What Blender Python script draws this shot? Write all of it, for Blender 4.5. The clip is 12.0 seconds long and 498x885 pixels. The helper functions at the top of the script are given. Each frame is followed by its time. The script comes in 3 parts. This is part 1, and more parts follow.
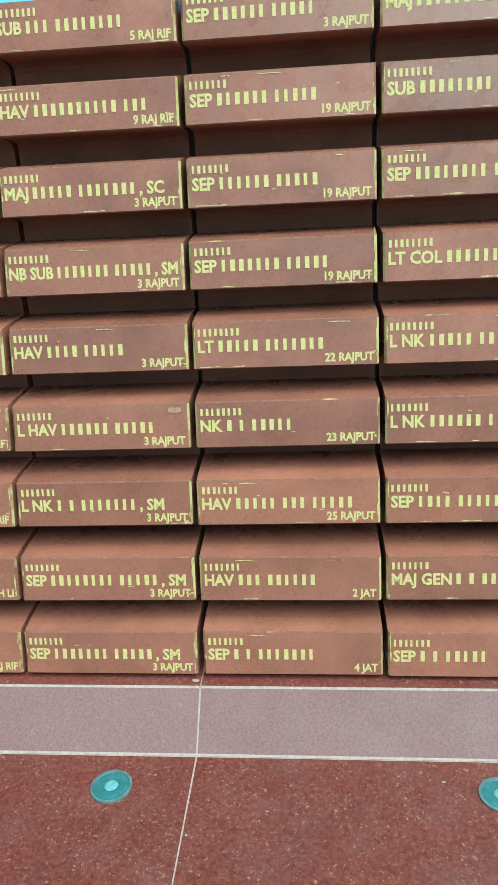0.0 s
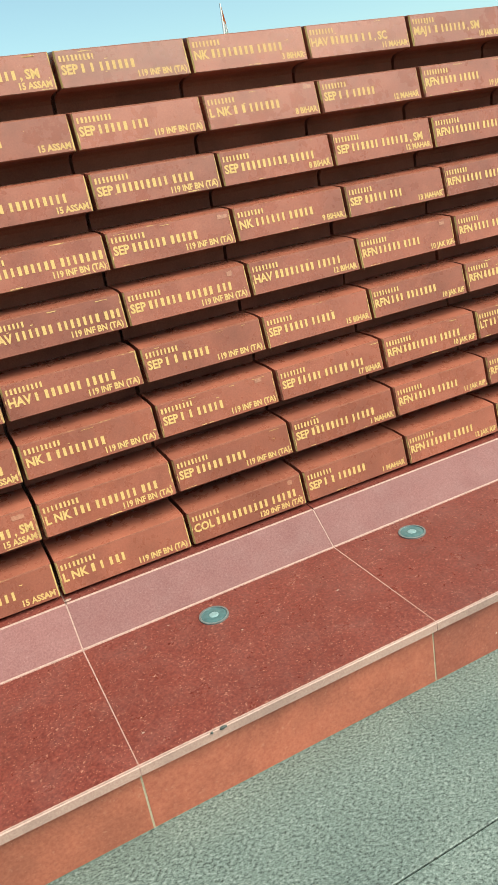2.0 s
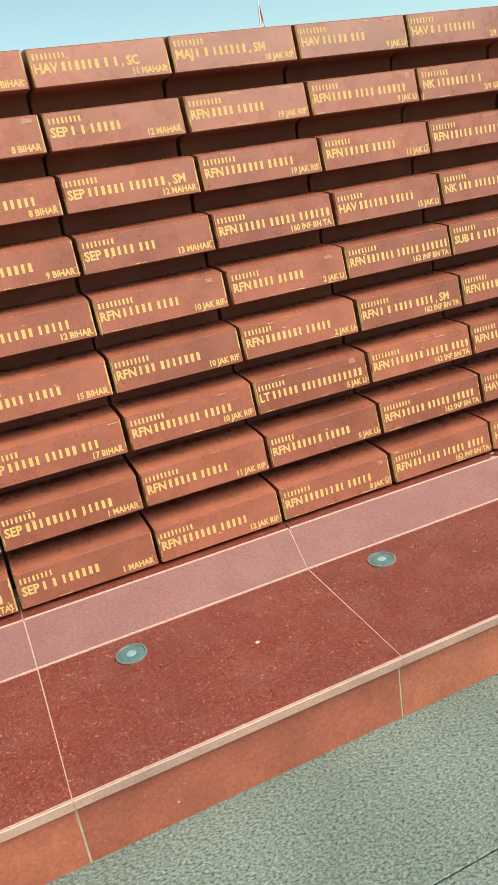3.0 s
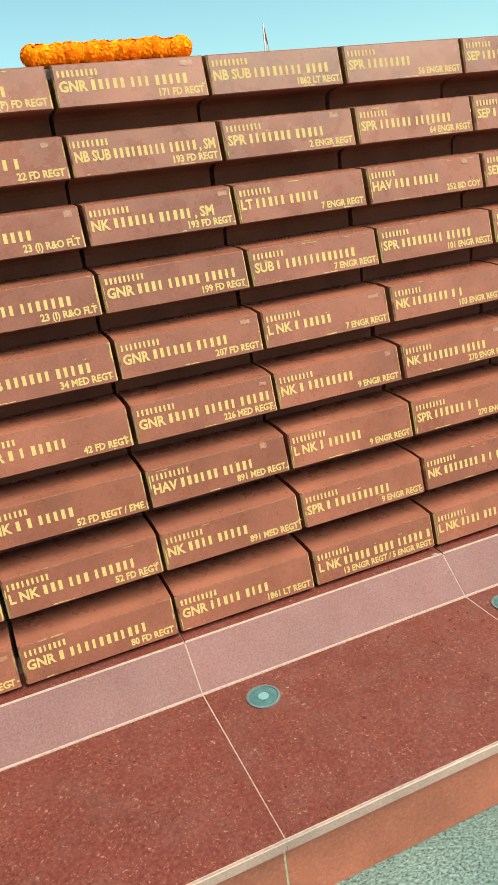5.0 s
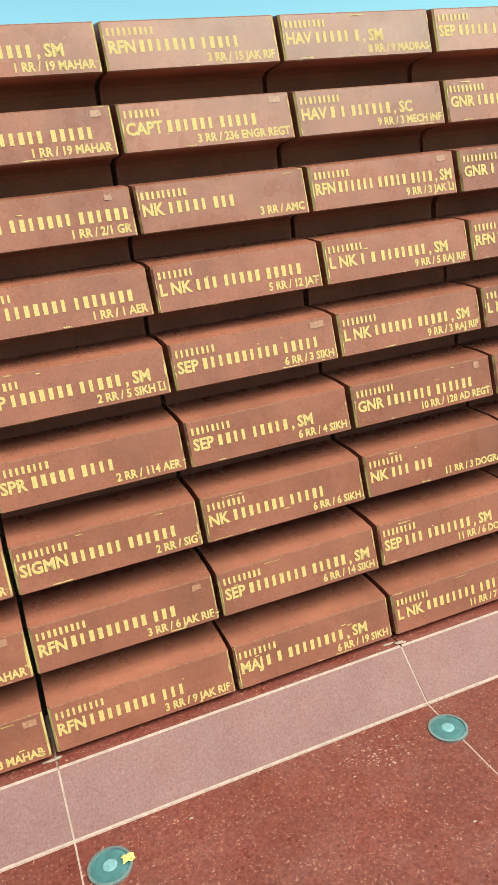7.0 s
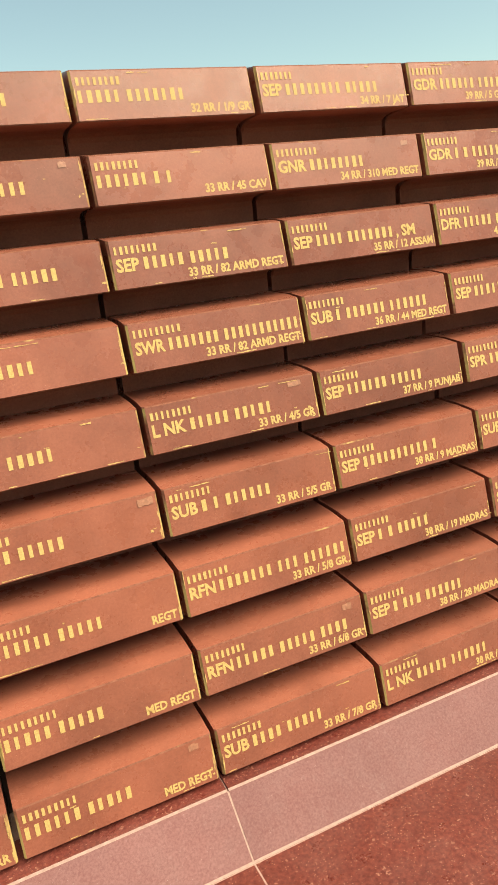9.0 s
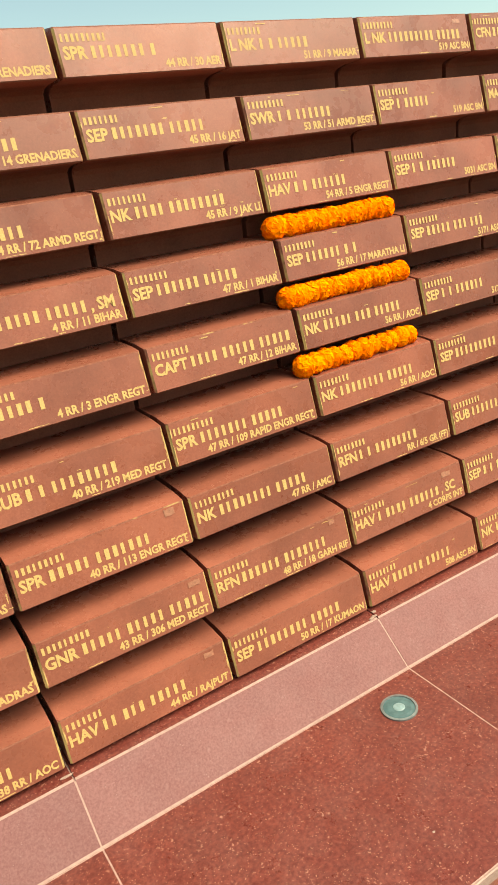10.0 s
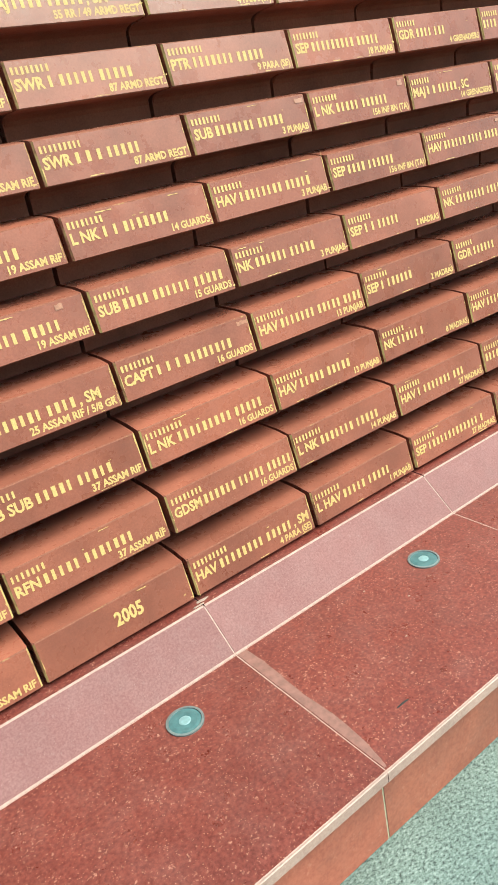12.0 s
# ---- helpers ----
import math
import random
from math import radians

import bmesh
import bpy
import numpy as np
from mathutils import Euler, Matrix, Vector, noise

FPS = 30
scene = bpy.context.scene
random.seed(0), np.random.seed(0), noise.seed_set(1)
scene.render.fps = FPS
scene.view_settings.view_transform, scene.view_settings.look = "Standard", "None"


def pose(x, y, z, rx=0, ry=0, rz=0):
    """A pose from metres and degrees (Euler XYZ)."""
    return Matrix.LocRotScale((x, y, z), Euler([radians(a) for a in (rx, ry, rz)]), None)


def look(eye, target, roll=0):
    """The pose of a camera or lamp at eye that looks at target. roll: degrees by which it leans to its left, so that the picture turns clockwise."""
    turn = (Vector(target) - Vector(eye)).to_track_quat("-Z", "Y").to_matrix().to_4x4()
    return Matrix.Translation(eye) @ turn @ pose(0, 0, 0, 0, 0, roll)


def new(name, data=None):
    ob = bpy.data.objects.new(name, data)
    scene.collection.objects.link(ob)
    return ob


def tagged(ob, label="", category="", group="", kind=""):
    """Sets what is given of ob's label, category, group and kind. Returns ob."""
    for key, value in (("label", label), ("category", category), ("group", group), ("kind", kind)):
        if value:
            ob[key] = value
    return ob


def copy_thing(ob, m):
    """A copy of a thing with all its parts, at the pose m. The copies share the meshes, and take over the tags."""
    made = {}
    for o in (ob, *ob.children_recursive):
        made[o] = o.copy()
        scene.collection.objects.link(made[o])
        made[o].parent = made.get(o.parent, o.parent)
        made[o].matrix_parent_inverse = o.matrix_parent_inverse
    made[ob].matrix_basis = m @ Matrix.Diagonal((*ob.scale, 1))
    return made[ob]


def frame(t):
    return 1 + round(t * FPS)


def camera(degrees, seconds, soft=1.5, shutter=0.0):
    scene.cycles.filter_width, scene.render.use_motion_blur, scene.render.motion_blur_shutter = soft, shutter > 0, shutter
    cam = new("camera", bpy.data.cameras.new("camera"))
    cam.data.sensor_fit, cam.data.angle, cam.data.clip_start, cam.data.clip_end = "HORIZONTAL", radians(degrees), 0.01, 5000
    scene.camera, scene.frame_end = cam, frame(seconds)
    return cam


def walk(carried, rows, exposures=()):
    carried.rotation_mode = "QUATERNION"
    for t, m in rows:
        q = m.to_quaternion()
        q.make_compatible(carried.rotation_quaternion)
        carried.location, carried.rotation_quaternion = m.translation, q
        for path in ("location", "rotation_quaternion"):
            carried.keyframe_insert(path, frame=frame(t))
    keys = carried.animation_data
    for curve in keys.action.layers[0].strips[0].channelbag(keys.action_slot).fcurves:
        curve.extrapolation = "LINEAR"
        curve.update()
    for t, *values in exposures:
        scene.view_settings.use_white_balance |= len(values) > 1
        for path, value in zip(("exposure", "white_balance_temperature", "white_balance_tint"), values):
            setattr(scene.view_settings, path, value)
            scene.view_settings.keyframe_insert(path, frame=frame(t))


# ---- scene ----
# A battered wall of engraved red granite blocks on a low plinth, seen from a slow walk along it.
cam = camera(37.70, 12.0)
walk(cam, [
    (0.0, pose(-6.626, -1.460, 1.401, 69.82, 2.86, 5.74)),
    (0.5, pose(-6.093, -1.688, 1.394, 71.21, 5.13, 2.81)),
    (1.0, pose(-5.492, -1.907, 1.423, 68.99, 9.01, -13.46)),
    (1.5, pose(-5.021, -1.942, 1.432, 67.74, 9.24, -21.44)),
    (2.0, pose(-4.544, -1.979, 1.430, 68.19, 8.86, -25.73)),
    (2.5, pose(-4.033, -2.026, 1.426, 69.15, 8.60, -23.68)),
    (3.0, pose(-3.510, -1.947, 1.423, 68.42, 8.12, -23.10)),
    (3.5, pose(-2.973, -1.940, 1.430, 69.27, 7.66, -24.03)),
    (3.7, pose(-2.741, -1.947, 1.425, 70.12, 7.65, -23.37)),
    (5.3, pose(-1.125, -1.602, 1.470, 69.53, 6.33, -22.22)),
    (5.5, pose(-0.943, -1.552, 1.431, 69.25, 6.48, -20.35)),
    (6.0, pose(-0.460, -1.411, 1.444, 69.24, 5.88, -21.63)),
    (6.5, pose(0.150, -1.414, 1.427, 70.75, 6.39, -21.44)),
    (7.0, pose(0.663, -1.357, 1.407, 70.78, 6.35, -21.87)),
    (7.5, pose(1.222, -1.281, 1.444, 69.65, 6.06, -22.77)),
    (7.7, pose(1.422, -1.265, 1.419, 69.70, 6.23, -24.33)),
    (9.3, pose(3.055, -1.250, 1.474, 73.21, 6.33, -26.15)),
    (9.5, pose(3.256, -1.284, 1.490, 72.70, 6.75, -27.08)),
    (10.0, pose(3.780, -1.322, 1.454, 69.11, 7.45, -33.21)),
    (10.5, pose(4.248, -1.373, 1.467, 68.68, 8.09, -39.87)),
    (11.0, pose(4.751, -1.448, 1.470, 68.55, 9.17, -38.09)),
    (11.5, pose(5.271, -1.433, 1.414, 67.03, 9.60, -38.54)),
    (12.0, pose(5.790, -1.476, 1.403, 66.00, 9.69, -38.85)),
], exposures=[(0.0, 1.00, 4250, -38), (0.5, 0.96, 5250, -25), (1.0, 0.98, 5900, -12), (2.5, 1.01, 6400, -2), (3.7, 0.98, 6800, 3), (5.5, 1.06, 5800, -20), (7.5, 1.12, 5650, -22), (9.3, 1.05, 7650, 3), (10.5, 1.06, 7200, -2), (12.0, 1.30, 5750, -11)])

# ---- light: hazy daylight ----
world = bpy.data.worlds.new("world")
scene.world = world
world.use_nodes = True
wn = world.node_tree.nodes
sky = wn.new("ShaderNodeTexSky")
sky.sky_type = "NISHITA"
sky.sun_disc = False
sky.sun_elevation, sky.sun_rotation = radians(55), radians(138)
sky.air_density, sky.dust_density, sky.ozone_density = 1.0, 0.7, 0.0
haze = wn.new("ShaderNodeMix")
haze.data_type, haze.blend_type = "RGBA", "MULTIPLY"
haze.inputs[0].default_value = 1.0
haze.inputs[7].default_value = (0.87, 1.0, 0.96, 1)
pale = wn.new("ShaderNodeHueSaturation")      # thin white haze over the blue
pale.inputs["Saturation"].default_value = 0.80
world.node_tree.links.new(sky.outputs[0], pale.inputs["Color"])
world.node_tree.links.new(pale.outputs[0], haze.inputs[6])
world.node_tree.links.new(haze.outputs[2], wn["Background"].inputs[0])
wn["Background"].inputs[1].default_value = 0.085
sun = new("sun", bpy.data.lights.new("sun", "SUN"))
sun.data.energy, sun.data.angle, sun.data.color = 4.9, radians(60), (1.0, 0.91, 0.78)
sun.matrix_world = look((3.84, -4.26, 8.19), (0, 0, 0))

# ---- plan ----
W = 0.42            # spacing of the columns of blocks
CURVE = 0.0035      # the wall bends round the walker, very gently
S_MID = 17.5 * W
GAP = 0.0116        # open joint between columns
FACE = 0.1015       # height of an engraved face
PITCH = 0.1692      # height of a course
SLOPE = -0.0459     # each course stands back by this much
TILT = -0.0193      # lean of an engraved face
BASE = 0.3216       # lower edge of the lowest faces
COURSES = 9
FIRST, LAST = -1, 37
SLAB_Z = BASE - 0.1112


def place(s, o, z):
    """A place s metres along the wall, o metres out from it, z metres up."""
    a, rho = (s - S_MID) * CURVE, 1 / CURVE - o
    return Vector((rho * math.sin(a), -1 / CURVE + rho * math.cos(a), z))


def along(s, o, z):
    """The pose there: x along the wall, -y out of it."""
    return Matrix.Translation(place(s, o, z)) @ Matrix.Rotation(-(s - S_MID) * CURVE, 4, "Z")


# ---- materials ----
def material(name, roughness=0.5, specular=0.5, metallic=0.0):
    m = bpy.data.materials.new(name)
    m.use_nodes = True
    b = m.node_tree.nodes["Principled BSDF"]
    b.inputs["Roughness"].default_value = roughness
    b.inputs["Specular IOR Level"].default_value = specular
    b.inputs["Metallic"].default_value = metallic
    return m, m.node_tree.nodes, m.node_tree.links, b


def noise_node(n, l, coords, scale, detail=3.0, rough=0.55):
    t = n.new("ShaderNodeTexNoise")
    t.inputs["Scale"].default_value, t.inputs["Detail"].default_value, t.inputs["Roughness"].default_value = scale, detail, rough
    l.new(coords, t.inputs["Vector"])
    return t.outputs[0]


def ramp(n, l, source, stops):
    r = n.new("ShaderNodeValToRGB")
    while len(r.color_ramp.elements) < len(stops):
        r.color_ramp.elements.new(0.5)
    for e, (p, c) in zip(r.color_ramp.elements, stops):
        e.position, e.color = p, (*c, 1) if len(c) == 3 else c
    l.new(source, r.inputs[0])
    return r.outputs[0]


def mix(n, l, kind, factor, a, b):
    m = n.new("ShaderNodeMix")
    m.data_type, m.blend_type = "RGBA", kind
    if isinstance(factor, float):
        m.inputs[0].default_value = factor
    else:
        l.new(factor, m.inputs[0])
    for k, v in ((6, a), (7, b)):
        if isinstance(v, tuple):
            m.inputs[k].default_value = (*v, 1)
        else:
            l.new(v, m.inputs[k])
    return m.outputs[2]


def w_noise(n, l, coords):
    t = n.new("ShaderNodeTexNoise")
    t.inputs["Scale"].default_value = 90
    l.new(coords, t.inputs["Vector"])
    return t.outputs["Color"]


def granite(name, dark, light, fleck, roughness, fleck_size=260.0, vary=0.18, bump=0.08, dust=0.0, chips=0.0, gloss=0.5, stains=1.0, flecks=0.56, redden=0.0, chip_size=62.0, grain_size=190.0):
    """Granite: mottled grain, pale flecks, faint stains, and a tone of its own for each piece."""
    m, n, l, b = material(name, roughness, gloss)
    g = n.new("ShaderNodeNewGeometry")
    p = g.outputs["Position"]
    grain = noise_node(n, l, p, grain_size, 4, 0.7)
    col = ramp(n, l, grain, [(0.35, dark), (0.65, light)])
    v = n.new("ShaderNodeTexVoronoi")
    v.inputs["Scale"].default_value = fleck_size
    l.new(p, v.inputs["Vector"])
    spots = ramp(n, l, v.outputs["Distance"], [(0.10, (1, 1, 1)), (0.24, (0, 0, 0))])
    rare = ramp(n, l, noise_node(n, l, p, 70, 2), [(flecks, (0, 0, 0)), (flecks + 0.12, (1, 1, 1))])
    both = mix(n, l, "MULTIPLY", 1.0, spots, rare)
    col = mix(n, l, "MIX", both, col, fleck)
    if chips:
        w = n.new("ShaderNodeTexVoronoi")
        w.inputs["Scale"].default_value = chip_size
        l.new(mix(n, l, "ADD", 0.02, p, w_noise(n, l, p)), w.inputs["Vector"])
        big = ramp(n, l, w.outputs["Distance"], [(0.13, (chips,) * 3), (0.26, (0, 0, 0))])
        some = ramp(n, l, noise_node(n, l, p, 24, 3), [(0.44, (0, 0, 0)), (0.60, (1, 1, 1))])
        col = mix(n, l, "MIX", mix(n, l, "MULTIPLY", 1.0, big, some), col, fleck)
    stain = ramp(n, l, noise_node(n, l, p, 5.5, 5, 0.6), [(0.32, (0.80, 0.78, 0.78)), (0.62, (1.12, 1.08, 1.06))])
    col = mix(n, l, "MULTIPLY", stains, col, stain)
    info = n.new("ShaderNodeObjectInfo")
    tone = ramp(n, l, info.outputs["Random"], [(0.0, (1 - vary, 1 - vary * 1.05, 1 - vary)), (0.5, (1, 1, 1)), (1.0, (1 + vary, 1 + vary * 0.9, 1 + vary * 0.8))])
    col = mix(n, l, "MULTIPLY", 1.0, col, tone)
    if redden:
        hue = noise_node(n, l, info.outputs["Location"], 3.7, 0)
        col = mix(n, l, "MULTIPLY", 1.0, col, ramp(n, l, hue, [(0.40, (1.0, 1.0, 1.0)), (0.60, (1 - redden * 0.4, 1 - redden, 1 - redden * 0.7))]))
    if dust:
        film = ramp(n, l, noise_node(n, l, p, 9, 6, 0.65), [(0.45, (0, 0, 0)), (0.75, (dust, dust, dust))])
        col = mix(n, l, "MIX", film, col, (0.48, 0.36, 0.32))
    l.new(col, b.inputs["Base Color"])
    rough = ramp(n, l, noise_node(n, l, p, 14, 5, 0.65), [(0.3, (roughness - 0.10,) * 3), (0.7, (roughness + 0.14,) * 3)])
    l.new(rough, b.inputs["Roughness"])
    bu = n.new("ShaderNodeBump")
    bu.inputs["Strength"].default_value, bu.inputs["Distance"].default_value = bump, 0.002
    l.new(grain, bu.inputs["Height"])
    l.new(bu.outputs[0], b.inputs["Normal"])
    return m


BLOCK = granite("red_granite", (0.196, 0.063, 0.041), (0.240, 0.084, 0.054), (0.340, 0.160, 0.112), 0.28, vary=0.12, bump=0.015, chips=0.06, gloss=0.40)
SAWN = granite("sawn_red_granite", (0.210, 0.066, 0.042), (0.259, 0.089, 0.055), (0.331, 0.144, 0.100), 0.75, vary=0.12, bump=0.05, chips=0.05, gloss=0.12)
SLAB = granite("red_granite_slab", (0.076, 0.014, 0.011), (0.148, 0.037, 0.028), (0.300, 0.135, 0.098), 0.33, 150.0, vary=0.08, dust=0.04, chips=0.85, gloss=0.34, stains=0.5, flecks=0.44, chip_size=80.0, grain_size=120.0)
# The sky's sheen on the sloping kerb is put into this paler pink.
KERB = granite("sky_sheen_kerb", (0.142, 0.060, 0.059), (0.184, 0.087, 0.084), (0.240, 0.150, 0.142), 0.60, 220.0, vary=0.06, chips=0.22, gloss=0.15, stains=0.35)
RISER = granite("orange_granite_riser", (0.262, 0.080, 0.046), (0.345, 0.122, 0.071), (0.430, 0.225, 0.150), 0.5, 240.0, vary=0.12, chips=0.4, redden=0.17, grain_size=110.0)
NOSING = granite("sawn_granite_edge", (0.290, 0.183, 0.153), (0.367, 0.251, 0.213), (0.420, 0.317, 0.282), 0.6, 240.0, vary=0.05)


def paving_material():
    m, n, l, b = material("grey_green_granite", 0.5)
    p = n.new("ShaderNodeNewGeometry").outputs["Position"]
    flow = n.new("ShaderNodeMapping")
    flow.inputs["Rotation"].default_value, flow.inputs["Scale"].default_value = (0, 0, 0.6), (1.0, 1.5, 1.0)
    l.new(p, flow.inputs["Vector"])
    col = ramp(n, l, noise_node(n, l, flow.outputs[0], 112, 4, 0.78), [(0.37, (0.008, 0.012, 0.010)), (0.45, (0.070, 0.092, 0.083)), (0.56, (0.140, 0.170, 0.156)), (0.68, (0.250, 0.285, 0.270))])
    stain = ramp(n, l, noise_node(n, l, p, 3.5, 5, 0.6), [(0.3, (0.80, 0.83, 0.82)), (0.65, (1.1, 1.08, 1.06))])
    col = mix(n, l, "MULTIPLY", 1.0, col, stain)
    info = n.new("ShaderNodeObjectInfo")
    col = mix(n, l, "MULTIPLY", 1.0, col, ramp(n, l, info.outputs["Random"], [(0, (0.92, 0.92, 0.92)), (1, (1.06, 1.06, 1.06))]))
    l.new(col, b.inputs["Base Color"])
    return m


def plain(name, colour, roughness=0.6, metallic=0.0, scale=40.0, spread=0.2):
    m, n, l, b = material(name, roughness, 0.5, metallic)
    p = n.new("ShaderNodeNewGeometry").outputs["Position"]
    lo, hi = tuple(c * (1 - spread) for c in colour), tuple(c * (1 + spread) for c in colour)
    l.new(ramp(n, l, noise_node(n, l, p, scale, 4, 0.6), [(0.3, lo), (0.7, hi)]), b.inputs["Base Color"])
    return m


PAVING = paving_material()
JOINT = plain("pale_grout", (0.290, 0.180, 0.152), 0.85, scale=90)
RISER_JOINT = plain("grey_green_grout", (0.34, 0.29, 0.20), 0.85, scale=120)
DARK_JOINT = plain("dark_grout", (0.05, 0.055, 0.05), 0.9, scale=60)
# Wall core coloured near black, for the deep shade in the open joints.
CORE = plain("joint_shade_core", (0.035, 0.018, 0.015), 0.95)


def arris_material(name, low, high):
    """Worn edges of the blocks: paler stone, with gold that ran over from the writing."""
    m, n, l, b = material(name, 0.7, 0.08)
    p = n.new("ShaderNodeNewGeometry").outputs["Position"]
    stone = ramp(n, l, noise_node(n, l, p, 130, 4, 0.6), [(0.3, (0.120, 0.040, 0.026)), (0.7, (0.215, 0.086, 0.056))])
    gilt = ramp(n, l, noise_node(n, l, p, 9, 4, 0.7), [(low, (0, 0, 0)), (high, (0.85, 0.85, 0.85))])
    l.new(mix(n, l, "MIX", gilt, stone, (0.40, 0.29, 0.11)), b.inputs["Base Color"])
    return m


EDGE = arris_material("worn_arris", 0.62, 0.72)
GILT = arris_material("gilded_arris", 0.40, 0.54)
TAPE = plain("pale_worn_patch", (0.300, 0.130, 0.080), 0.45, scale=160, spread=0.3)
GOLD = plain("gold_paint", (0.468, 0.299, 0.107), 0.8, scale=300, spread=0.22)
STEEL = plain("dull_steel", (0.170, 0.195, 0.195), 0.45, 0.6, scale=80)
LENS = plain("frosted_green_glass", (0.050, 0.100, 0.106), 0.22, scale=60)
BULB = plain("pale_reflector", (0.150, 0.225, 0.235), 0.3, scale=120)


# ---- building helpers ----
def mesh_of(bm, name, mats):
    me = bpy.data.meshes.new(name)
    bm.to_mesh(me)
    bm.free()
    for m in mats:
        me.materials.append(m)
    return me


def part(name, bm, mats, parent=None, label="", m=None):
    """One mesh object from a bmesh (or from a mesh), under its thing."""
    mats = mats if isinstance(mats, (list, tuple)) else [mats]
    ob = new(name, bm if isinstance(bm, bpy.types.Mesh) else mesh_of(bm, name, mats))
    if parent is not None:
        ob.parent = parent
    if m is not None:
        ob.matrix_basis = m
    return tagged(ob, label)


def face(bm, points, index=0):
    f = bm.faces.new([p if isinstance(p, bmesh.types.BMVert) else bm.verts.new(p) for p in points])
    f.material_index = index
    return f


def extruded(profile, x0, x1, mats_of=None):
    """A bmesh: a closed profile of (y, z), drawn from x0 to x1."""
    bm = bmesh.new()
    a = [bm.verts.new((x0, y, z)) for y, z in profile]
    b = [bm.verts.new((x1, y, z)) for y, z in profile]
    k = len(profile)
    for i in range(k):
        f = bm.faces.new((a[i], a[(i + 1) % k], b[(i + 1) % k], b[i]))
        if mats_of:
            f.material_index = mats_of(i)
    bm.faces.new(a[::-1])
    bm.faces.new(b)
    bmesh.ops.recalc_face_normals(bm, faces=bm.faces)
    return bm


def swept(profile, s0, s1, steps, mats_of=None):
    """A bmesh: a closed profile of (o, z) swept along the wall."""
    bm = bmesh.new()
    rings = [[bm.verts.new(place(s0 + (s1 - s0) * i / steps, o, z)) for o, z in profile] for i in range(steps + 1)]
    k = len(profile)
    for p, q in zip(rings, rings[1:]):
        for i in range(k):
            f = bm.faces.new((p[i], p[(i + 1) % k], q[(i + 1) % k], q[i]))
            if mats_of:
                f.material_index = mats_of(i)
    bm.faces.new(rings[0][::-1])
    bm.faces.new(rings[-1])
    bmesh.ops.recalc_face_normals(bm, faces=bm.faces)
    return bm


# ---- the ground ----
BEDDING = plain("grey_green_bedding", (0.085, 0.095, 0.088), 0.9, scale=60)
S0, S1 = FIRST * W, (LAST + 1) * W
ground = part("ground", extruded([(-60, -0.30), (60, -0.30), (60, -0.012), (-60, -0.012)], -60, 60), BEDDING)
tagged(ground, "grey-green bedding under the grey-green granite paving", "ground", kind="structure")
RISER_O, NOSE_O = 0.618, 0.639

# ---- the wall's core, and its plinth ----
LEAN = SLOPE / PITCH
top_z = BASE + COURSES * PITCH - 0.075
core_front = lambda z: -0.185 + LEAN * (z - BASE)
wall = part("memorial_wall", swept([(core_front(0.0), 0.0), (core_front(top_z), top_z), (-1.1, top_z), (-1.1, 0.0)], S0 - 2, S1 + 6, 24), CORE)
tagged(wall, "battered red granite wall of engraved blocks in nine courses", "wall", kind="structure")

plinth = part("plinth", swept([(-0.16, -0.005), (-0.16, BASE - 0.014), (0.0282, BASE - 0.0178), (0.1290, SLAB_Z + 0.0030), (0.1390, SLAB_Z - 0.0004), (NOSE_O - 0.003, SLAB_Z - 0.0004), (NOSE_O - 0.0015, SLAB_Z - 0.005),
                         (NOSE_O - 0.0015, SLAB_Z - 0.027), (RISER_O - 0.0015, SLAB_Z - 0.033), (RISER_O - 0.0015, -0.005)], S0 - 2, S1 + 6, 24, lambda i: 1 if i == 8 else 0), [JOINT, RISER_JOINT])
tagged(plinth, "low red granite plinth with a sloping kerb coloured pale pink for sky sheen", "plinth", kind="structure")


# ---- an unseen wall, added behind the walker to block low light ----
screen = part("unseen_light_block", swept([(7.4, 0.0), (7.4, 1.5), (7.8, 1.5), (7.8, 0.0)], S0 - 12, S1 + 16, 24), plain("light_block_red", (0.13, 0.055, 0.04), 0.8, scale=3))
tagged(screen, "unseen plain dull red wall, added to close the walk and block low light", "wall", kind="structure")

# ---- garlands of marigolds ----
def petal_material():
    m, n, l, b = material("marigold_petals", 0.85, 0.05)
    g = n.new("ShaderNodeNewGeometry")
    col = ramp(n, l, g.outputs["Random Per Island"], [(0.0, (0.92, 0.155, 0.003)), (0.5, (0.98, 0.205, 0.004)), (1.0, (1.0, 0.26, 0.005))])
    info = n.new("ShaderNodeObjectInfo")
    col = mix(n, l, "MULTIPLY", 1.0, col, ramp(n, l, info.outputs["Random"], [(0, (0.95, 0.85, 0.9)), (1, (1.0, 1.15, 1.0))]))
    l.new(col, b.inputs["Base Color"])
    return m


PETAL = petal_material()
LEAF = plain("garland_leaf", (0.05, 0.10, 0.02), 0.6)


